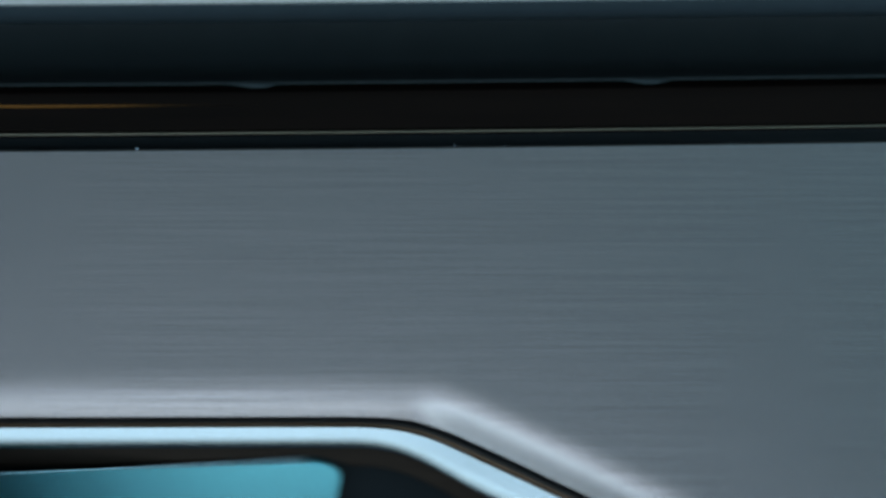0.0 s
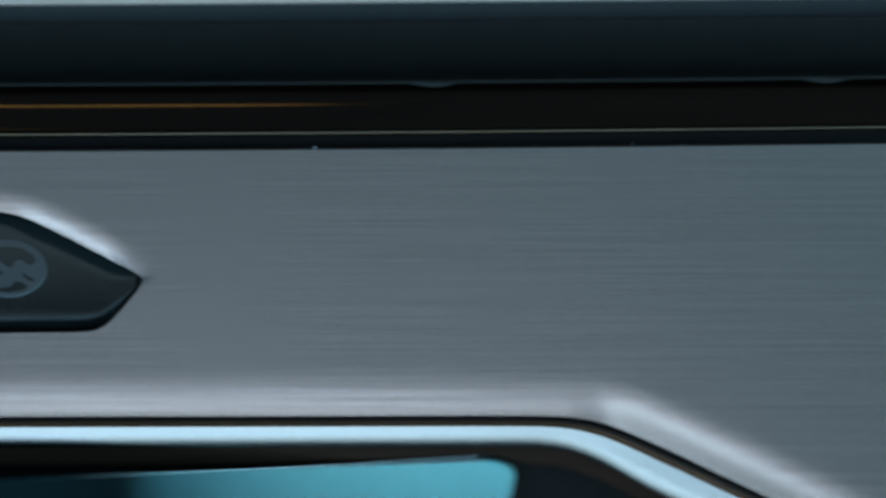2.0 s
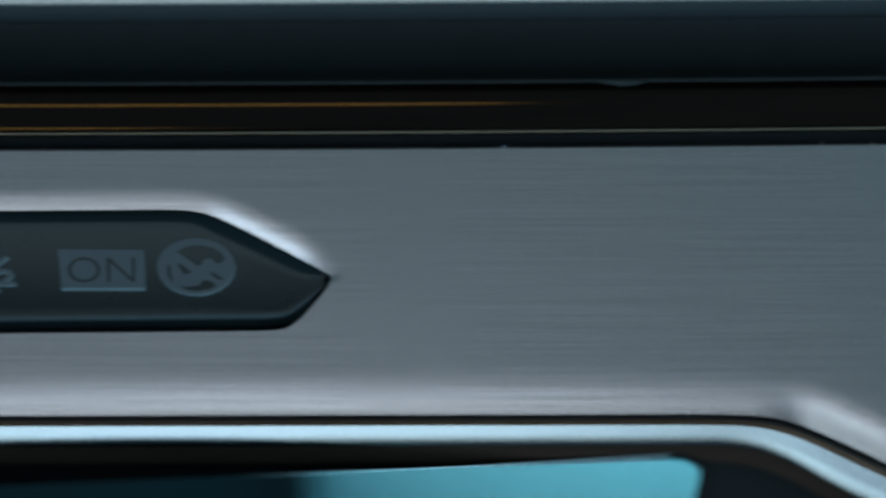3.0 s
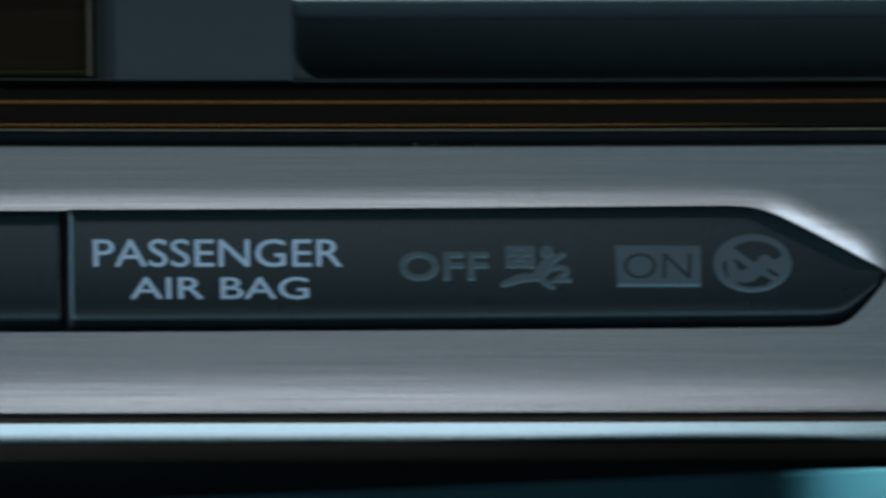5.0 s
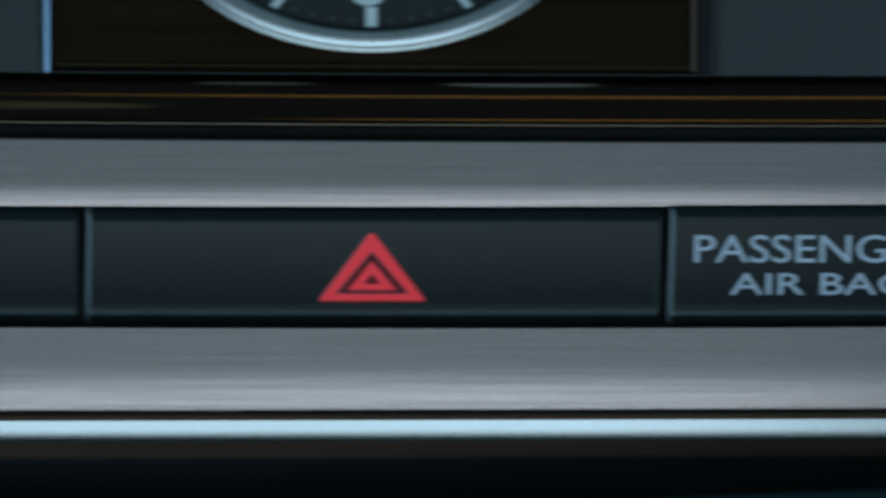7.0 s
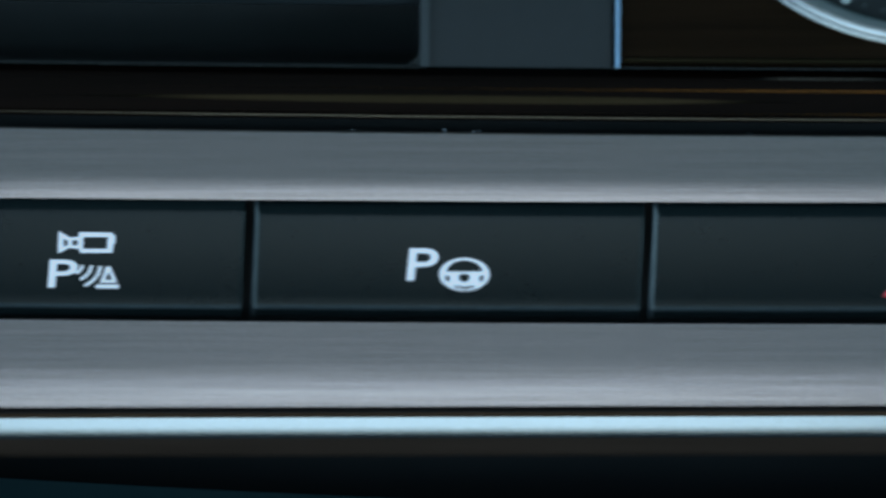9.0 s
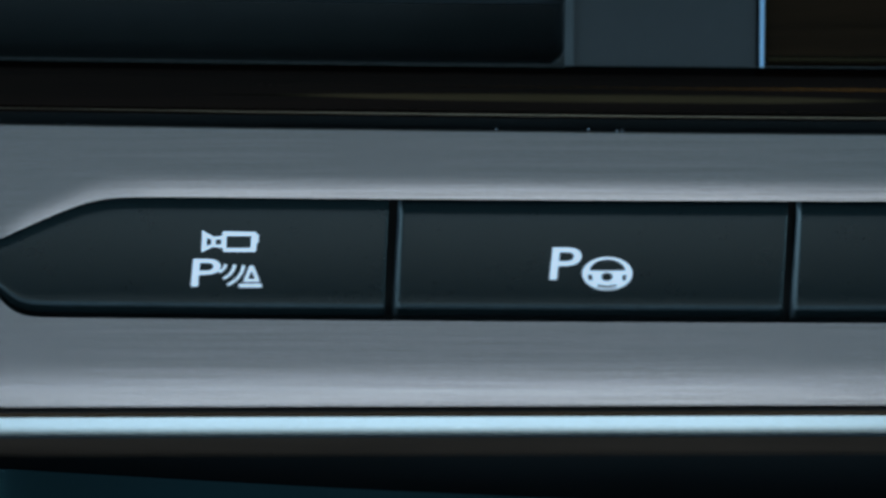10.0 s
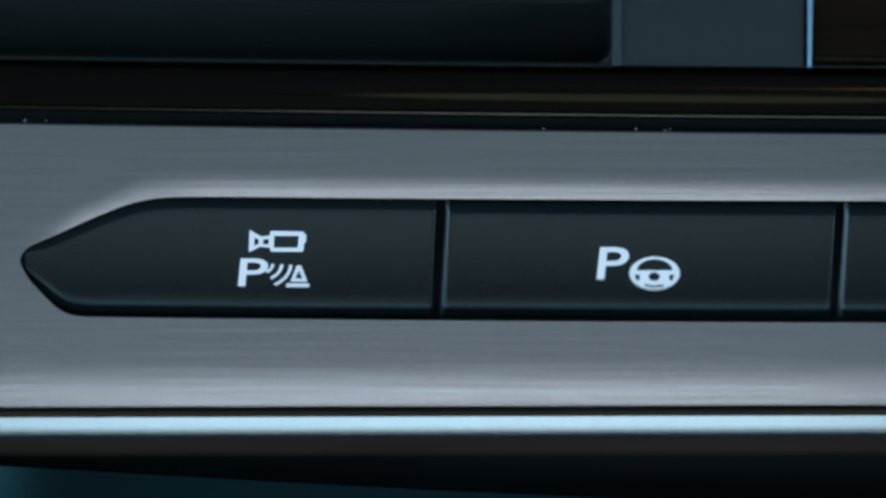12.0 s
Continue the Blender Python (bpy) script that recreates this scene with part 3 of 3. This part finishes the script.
def button(name, left, right, lean_left, lean_right, front, rise, label, category="button"):
    """One key: a face with soft edges, a crease above its lower edge, sides that run back into the slot."""
    cols = [(0, 1.6), (1, 0.38), (3.5, 0.22), (9, 0.035), (13, 0.0)]
    ends = [(0, 1.6), (0.4, 0.12), (1, 0.03), (2, 0.0), (6, 0.0)]
    inner = list(np.linspace(16, right - left - 16, 60))
    us = [left + d for d, _ in cols] + [left + d for d in inner] + [right - d for d, _ in ends[::-1]]
    ys = [y for _, y in cols] + [0.0] * len(inner) + [y for _, y in ends[::-1]]
    if right > -200:
        us = [u for u in us if u < -560] + list(np.arange(-550, -90, 10.0)) + list(np.arange(-90, -66, 3.0))
        ys = ys[:5] + [0.0] * (len(us) - 5 - 2) + [0.12, 0.5]
    if left < -3900:
        us = list(np.arange(-4003, -3975, 3.0)) + list(np.arange(-3970, -3500, 10.0)) + [u for u in us if u > -3490]
        ys = [0.5, 0.12] + [0.0] * (len(us) - 5 - 2) + ys[-5:]
    verts, faces, grid = [], [], []
    for u, y_end in zip(us, ys):
        top, foot = slot_top(u) + 2 - rise, slot_foot(u) - 2
        h = foot - top
        k = max(0.05, min(1.0, h / 110))
        tilt = (slot_top(u + 2) - slot_top(u - 2)) / 4
        broad = 1 + 0.55 * smoothstep(0.1, 0.45, tilt) if TIP_LEFT[0] + 30 < u < TIP_RIGHT[0] - 14 else 1.0
        rows = [(0, 1.8), (0.5 * broad, 0.62), (4 * broad, 0.38), (9 * broad, 0.21), (15 * broad, 0.085), (21 * broad, 0.02), (26 * broad, 0.0)]
        foot_rows = [(24.6, 0.0), (23.8, -0.004), (23.2, -0.012), (18.6, -0.105), (17.8, -0.112), (16.6, -0.06), (15, 0.0), (8, 0.11), (2, 0.22), (0, 1.8)]
        line = [(top + d * k, y) for d, y in rows]
        a, b = top + 26 * broad * k, foot - 25 * k
        line += [(a + (b - a) * i / 9, 0.0) for i in range(1, 9)]
        line += [(foot - d * k, y) for d, y in foot_rows]
        w = (u - left) / (right - left)
        column = []
        for v, y in line:
            column.append(len(verts))
            verts.append((px(u - (v - 480) * (lean_left * (1 - w) + lean_right * w)), (front + bulge(v) + (max(y, y_end) if y_end else y)) * MM, pz(v)))
        grid.append(column)
    for p, q in zip(grid, grid[1:]):
        for j in range(len(p) - 1):
            faces.append((p[j], p[j + 1], q[j + 1], q[j]))
    key = thing(name, label, category, group="dashboard buttons")
    cap = part("key_cap", (verts, faces, BUTTON), key)
    # paler faces paint a highlight on the left edge and the crease above the lower edge
    cap.data.materials.append(KEY_GLINT)
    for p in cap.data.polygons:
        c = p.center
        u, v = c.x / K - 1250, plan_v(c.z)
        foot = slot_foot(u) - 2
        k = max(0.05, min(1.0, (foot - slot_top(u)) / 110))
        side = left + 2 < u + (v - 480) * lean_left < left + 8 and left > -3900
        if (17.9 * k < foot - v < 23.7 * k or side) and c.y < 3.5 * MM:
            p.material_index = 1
    return key


GAP_A, GAP_B, GAP_C = -3264, -2556, -1521
camera_key = button("parking_camera_button", TIP_LEFT[0] + 5, GAP_A - 9, 0.0, 0.05, FACE - 0.5, 7, "soft black pointed key with self-glowing white camera and sensor symbols")
assist_key = button("park_assist_button", GAP_A + 5, GAP_B - 9, 0.05, 0.036, FACE, 0, "soft black key with self-glowing white letter and steering wheel")
hazard_key = button("hazard_button", GAP_B + 5, GAP_C - 10, 0.036, 0.015, FACE, 0, "wide soft black key with a self-glowing red warning triangle")
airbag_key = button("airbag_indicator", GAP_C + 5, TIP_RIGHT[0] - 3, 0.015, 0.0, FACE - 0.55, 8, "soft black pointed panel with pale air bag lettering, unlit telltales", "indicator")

ON = FACE + 0.004
THIN = 0.05
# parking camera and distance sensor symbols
part("letter", on_camera_key(words("P", -3621, -3571, 485.5, 535.5, ON, THIN, WHITE_GLOW_PRINT, 0.006, 0.11)), camera_key, "white letter")
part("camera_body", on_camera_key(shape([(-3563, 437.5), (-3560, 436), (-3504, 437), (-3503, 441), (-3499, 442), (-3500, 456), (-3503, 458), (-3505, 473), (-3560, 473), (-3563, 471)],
                          ON, THIN, WHITE_GLOW_PRINT, [[(-3556, 444.5), (-3512, 444.5), (-3514, 466), (-3557, 466)]])), camera_key, "white camera outline")
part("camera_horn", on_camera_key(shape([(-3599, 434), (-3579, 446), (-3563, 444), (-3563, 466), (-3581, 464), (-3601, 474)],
                          ON, THIN, WHITE_GLOW_PRINT, [[(-3591, 447.5), (-3583, 451), (-3583.5, 459.5), (-3591.5, 462.5)], [(-3575, 450.5), (-3565, 450.5), (-3566, 460), (-3576, 460)]])), camera_key, "white camera horn")
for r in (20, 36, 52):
    part("wave", on_camera_key(shape(band(-3581, 494, r + 5, (r + 5) * 0.8, 5.4, -62, -4, 10), ON, THIN, WHITE_GLOW_PRINT)), camera_key)
part("cone", on_camera_key(shape([(-3516, 498), (-3509, 498), (-3498, 527), (-3528, 527)], ON, THIN, WHITE_GLOW_PRINT, [[(-3512.5, 506.5), (-3506, 522), (-3519.5, 522)]])), camera_key, "white cone outline")
part("cone_foot", on_camera_key(shape([(-3535, 530.5), (-3495, 530.5), (-3495, 537), (-3536, 537)], ON, THIN, WHITE_GLOW_PRINT)), camera_key)
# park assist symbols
part("letter", on_key(words("P", -2984, -2931, 468, 526, ON, THIN, WHITE_GLOW_PRINT, 0.006, 0.10)), assist_key, "white letter")
part("steering_wheel", on_key(shape(oval(-2881, 515, 44.5, 30, 40), ON, THIN, WHITE_GLOW_PRINT,
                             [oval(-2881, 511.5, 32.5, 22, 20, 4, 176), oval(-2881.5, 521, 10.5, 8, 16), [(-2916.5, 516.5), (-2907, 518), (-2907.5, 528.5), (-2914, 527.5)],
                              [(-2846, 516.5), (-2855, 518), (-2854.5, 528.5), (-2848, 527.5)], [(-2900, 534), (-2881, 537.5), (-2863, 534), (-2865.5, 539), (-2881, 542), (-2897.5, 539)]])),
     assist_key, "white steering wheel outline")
# warning triangle
TU = -2041
OUTER = [(TU - 4, 434), (TU + 4, 434), (TU + 93, 553), (TU + 92, 555.5), (TU - 92, 555.5), (TU - 93, 553)]
triangle = part("triangle", on_key(shape(OUTER, ON, THIN, RED_GLOW_PRINT, [[(TU, 465.5), (TU + 66, 543), (TU - 66, 543)]])), hazard_key, "red outer triangle")
# Offset pale and dark copies paint the light and shade of an embossed edge
part("painted_lit_edge", on_key(shape([(u - 2, v - 0.5) for u, v in OUTER], ON, THIN * 0.5, RED_LIT, [[(TU, 467), (TU + 64, 542), (TU - 64, 542)]])), triangle, "pale copy painting a lit left edge on the triangle")
part("painted_shade_edge", on_key(shape([(u + 2, v + 0.8) for u, v in OUTER], ON, THIN * 0.4, RED_DARK, [[(TU, 467), (TU + 64, 542), (TU - 64, 542)]])), triangle, "dark copy painting a shaded right edge on the triangle")
part("inner_field", on_key(shape([(TU, 466), (TU + 65.4, 542.7), (TU - 65.4, 542.7)], ON, 0.006, RED_DARK)), hazard_key, "dark red gap")
part("inner_triangle", on_key(shape([(TU, 483), (TU + 43, 536), (TU - 43, 536)], ON, THIN, RED_GLOW_PRINT, [[(TU, 507), (TU + 15, 524.5), (TU - 15, 524.5)]])), hazard_key, "small red triangle")
# passenger air bag lettering and telltales
AIR = FACE - 0.55 + 0.004
part("lettering", on_key(words("PASSENGER", -1469.5, -1028, 435, 485, AIR, THIN, GREY_PRINT, 0.003)), airbag_key, "pale blue grey lettering")
part("lettering", on_key(words("AIR BAG", -1405, -1088, 503.5, 543, AIR, THIN, GREY_PRINT, 0.003)), airbag_key, "pale blue grey lettering")


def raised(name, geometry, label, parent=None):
    """An unlit symbol that stands a little proud, with a paler copy below it that paints an edge highlight."""
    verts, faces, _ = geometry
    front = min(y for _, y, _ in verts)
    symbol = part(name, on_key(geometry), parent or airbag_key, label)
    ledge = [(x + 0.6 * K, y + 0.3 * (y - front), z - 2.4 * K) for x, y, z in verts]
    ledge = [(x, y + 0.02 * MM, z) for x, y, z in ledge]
    part("painted_lower_edge", on_key((ledge, faces, LIT_LEDGE)), symbol, "paler copy that paints a lit lower edge")
    return symbol


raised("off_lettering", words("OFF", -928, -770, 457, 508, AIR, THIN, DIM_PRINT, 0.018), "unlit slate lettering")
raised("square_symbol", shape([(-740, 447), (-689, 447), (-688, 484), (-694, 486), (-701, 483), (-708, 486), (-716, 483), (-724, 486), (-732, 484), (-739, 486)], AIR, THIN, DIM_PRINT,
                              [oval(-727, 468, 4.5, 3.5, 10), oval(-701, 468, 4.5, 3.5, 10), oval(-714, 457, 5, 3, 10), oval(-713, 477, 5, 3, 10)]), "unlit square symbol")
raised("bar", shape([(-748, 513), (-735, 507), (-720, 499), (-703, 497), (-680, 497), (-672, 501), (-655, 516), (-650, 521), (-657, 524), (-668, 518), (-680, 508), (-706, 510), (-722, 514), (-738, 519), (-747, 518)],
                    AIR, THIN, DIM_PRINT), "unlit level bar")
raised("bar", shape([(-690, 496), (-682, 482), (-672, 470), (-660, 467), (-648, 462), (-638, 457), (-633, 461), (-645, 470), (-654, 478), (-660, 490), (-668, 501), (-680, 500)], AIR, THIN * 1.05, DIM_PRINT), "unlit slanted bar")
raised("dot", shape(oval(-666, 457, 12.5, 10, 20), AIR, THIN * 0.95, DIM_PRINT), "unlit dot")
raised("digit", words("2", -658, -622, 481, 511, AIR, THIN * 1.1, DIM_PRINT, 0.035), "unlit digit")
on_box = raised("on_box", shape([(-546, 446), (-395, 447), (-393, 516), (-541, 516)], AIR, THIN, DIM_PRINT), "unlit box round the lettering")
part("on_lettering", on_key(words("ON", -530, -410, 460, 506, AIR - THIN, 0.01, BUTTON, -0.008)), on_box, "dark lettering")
part("box_edge", on_key(shape([(-541, 517), (-393, 517), (-393, 520.5), (-541, 520.5)], AIR, THIN * 1.8, LIT_LEDGE)), on_box)
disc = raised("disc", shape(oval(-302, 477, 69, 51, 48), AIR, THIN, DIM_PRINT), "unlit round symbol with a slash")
for gap in ([(-336, 450), (-322, 442), (-306, 438.5), (-290, 439), (-272, 443), (-258, 452), (-250, 463), (-258, 471), (-267, 471), (-272, 465), (-280, 462), (-290, 466), (-292, 474), (-300, 476)],
            [(-336, 470), (-326, 474), (-309, 487), (-324, 492)], [(-332, 512), (-316, 514), (-298, 511), (-288, 501), (-278, 503), (-266, 510), (-276, 518), (-302, 522), (-320, 519)],
            [(-274, 485), (-266, 492), (-254, 498), (-256, 502), (-266, 499), (-275, 492)], [(-353, 474), (-348, 474), (-347, 490), (-342, 507), (-349, 500), (-354, 488)]):
    part("disc_gap", on_key(shape(gap, AIR - THIN, 0.012, BUTTON)), disc)

# ---------------------------------------------------------------- infotainment unit below the trim
SCREEN_TURN = [(-4760, -0.15), (-4200, -0.12), (-3650, -0.045), (-1500, -0.045), (-1450, 0.0), (-520, 0.0), (-40, 0.24), (500, 0.295), (1400, 0.295)]
SCREEN_STEPS = np.arange(-4760.0, 1401.0, 10.0)
SCREEN_DEPTH = np.cumsum(np.interp(SCREEN_STEPS, *zip(*SCREEN_TURN))) * 10 * K / MM
SCREEN_DEPTH += 3.0 - np.interp(560, SCREEN_STEPS, SCREEN_DEPTH)


def screen_fall(u):
    """How far the screen lies back (mm): it turns away towards both ends, most of all at the right."""
    return float(np.interp(u, SCREEN_STEPS, SCREEN_DEPTH))


unit = thing("infotainment_unit", "black glass infotainment screen with a chrome frame", "screen")


def swell(u):
    return 1 + 0.55 * smoothstep(640, 860, u)


part("chrome_frame", sweep([(15, 2.6), (15.5, 0.2), (17.5, -0.54), (33, -0.476), (48, -0.415), (54, -0.32), (56, 0.2), (57, 2.6)],
                           trim_foot, U0, U1, CHROME, 260, swell), unit, "bright chrome frame strip")
part("inner_lip", sweep([(8.5, 2.6), (8.8, 0.7), (9.5, 0.45), (12.4, 0.35), (12.6, 2.6)], trim_foot, U0, U1, LIP, 260, swell), unit, "dark brown grey inner lip")
# Added tan strip that imitates the lens's colour fringe above the chrome
part("colour_fringe", sweep([(12.6, 2.6), (12.7, 0.25), (13.3, 0.1), (15.0, 0.0), (15.5, 2.6)], trim_foot, U0, U1, FRINGE, 260, swell), unit, "added tan strip imitating a lens colour fringe")
part("shadow_reveal", sweep([(-4, 3.6), (-4, 3.0), (16, 3.0), (16, 3.6)], trim_foot, U0, U1, GAP_BLACK, 200), unit)
def screen_top(u):
    a, b = 812 + 0.045 * (560 - u), 812 + 0.062 * (u + 4706)
    return a - 40 * softplus((a - b) / 40)


def glass_top(u):
    """The upper edge of the glass, with its rounded corners."""
    e = max(u - 538, -4634 - u, 0) / 70.0
    return screen_top(u) + 34 * (1 - math.sqrt(max(0.0, 1 - min(1.0, e) ** 2)))


def bezel_width(u):
    """The band narrows where the glass rises towards its corner, and widens again beyond it."""
    room = (glass_top(u) - trim_foot(u) - 55) / 38 if -1200 < u < 600 else 1.0
    return max(0.2, min(1.0, room))


part("bezel", sweep([(52, 3.5), (52, 0.9), (55, 0.62), (58, 0.6), (86, 0.75), (90, 0.95), (92, 3.5)], lambda u: trim_foot(u) + 54 * (swell(u) - 1), U0, 1500, BEZEL, 200,
                    bezel_width, 54), unit, "brown black satin bezel band")
part("bezel_field", sweep([(86, 30), (86, 3.6), (2300, 26), (2300, 30)], trim_foot, U0, 1300, FIELD, 200, sink=lambda u: 2.2 * smoothstep(0, 560, u)), unit, "black field round the screen")


def screen_mesh():
    """Glass that is flat in its middle and rounds back towards both ends."""
    us = np.concatenate([np.linspace(-4706, -4600, 16), np.linspace(-4590, 520, 160), np.linspace(526, 607.9, 18)])
    verts, faces, grid = [], [], []
    for u in us:
        top = glass_top(u)
        column = []
        for v, y in [(top - 0.5, 1.9), (top, 0.66)] + [(top + d, 0.66) for d in (5, 20, 50, 90, 200, 500, 1200, 1750)]:
            column.append(len(verts))
            w = u - 0.22 * min(200, max(0, v - 800)) * smoothstep(420, 622, u)
            y = (y + screen_fall(w)) * MM
            back = 0.21 * (v - screen_top(u)) * K
            verts.append((px(w), y + back, pz_at(v, y)))
        grid.append(column)
    for a, b in zip(grid, grid[1:]):
        for j in range(len(a) - 1):
            faces.append((a[j], a[j + 1], b[j + 1], b[j]))
    return verts, faces, GLASS_BLACK


def glass_highlight():
    """A thin metal strip that paints the highlight on the edge of the glass, where it rounds back."""
    section = [(-0.9, 0.5), (-0.4, 0.0), (0.9, 0.0), (1.2, 0.5)]
    verts, faces, m = [], [], 4
    us = np.linspace(-260, 556, 100)
    for u in us:
        size = smoothstep(-260, 60, u) * smoothstep(556, 520, u)
        for dv, y in section:
            w = u - 0.22 * max(0, glass_top(u) - 800) * smoothstep(420, 622, u)
            y = (0.6 + y + screen_fall(w)) * MM
            verts.append((px(w), y, pz_at(glass_top(u) + 1 + dv * size, y)))
    for i in range(len(us) - 1):
        for j in range(m):
            a, b = i * m + j, i * m + (j + 1) % m
            faces.append((a, b, b + m, a + m))
    faces += [tuple(range(m)), tuple(range(len(verts) - m, len(verts)))]
    return verts, faces, GLASS_HIGHLIGHT


part("glass_highlight", glass_highlight(), unit, "thin metal strip painting a highlight on the glass edge")
part("screen_glass", screen_mesh(), unit, "curved black screen glass reflecting blue daylight")

# ---------------------------------------------------------------- dust


def dust():
    rng = random.Random(7)
    verts, faces = [], []
    spots = [(rng.uniform(U0 + 400, U1 - 200), rng.choice((-2.0, -1.0, 0.5)), rng.uniform(0.7, 1.4)) for _ in range(16)]
    spots += [(249, 57, 1.5), (682, 97, 1.2), (-3960, 56, 1.5), (244, -1, 2.4), (805, -3, 1.5), (-3994, -4, 2.2), (-3958, -5, 1.6), (-2916, -3, 2.2), (-2866, -2, 1.8), (-2856, -3, 1.6), (-3079, -2, 1.6), (570, 474, 1.6), (571, 479, 1.3)]
    for u, dv, r in spots:
        base = len(verts)
        v = trim_top(u) + dv
        for i in range(6):
            a = math.tau * i / 6
            q = r * rng.uniform(0.6, 1.2)
            verts.append((px(u + 1.3 * q * math.cos(a)), 0.16 * MM, pz(v + q * math.sin(a))))
        verts.append((px(u), 0.16 * MM - r * K, pz(v)))
        faces += [(base + i, base + (i + 1) % 6, base + 6) for i in range(6)]
        faces.append(tuple(base + i for i in range(6)))
    return verts, faces, DUST


thing("dust", "pale dust specks along the edge of the trim", "dust", kind="stuff", geometry=dust(), smooth=False)
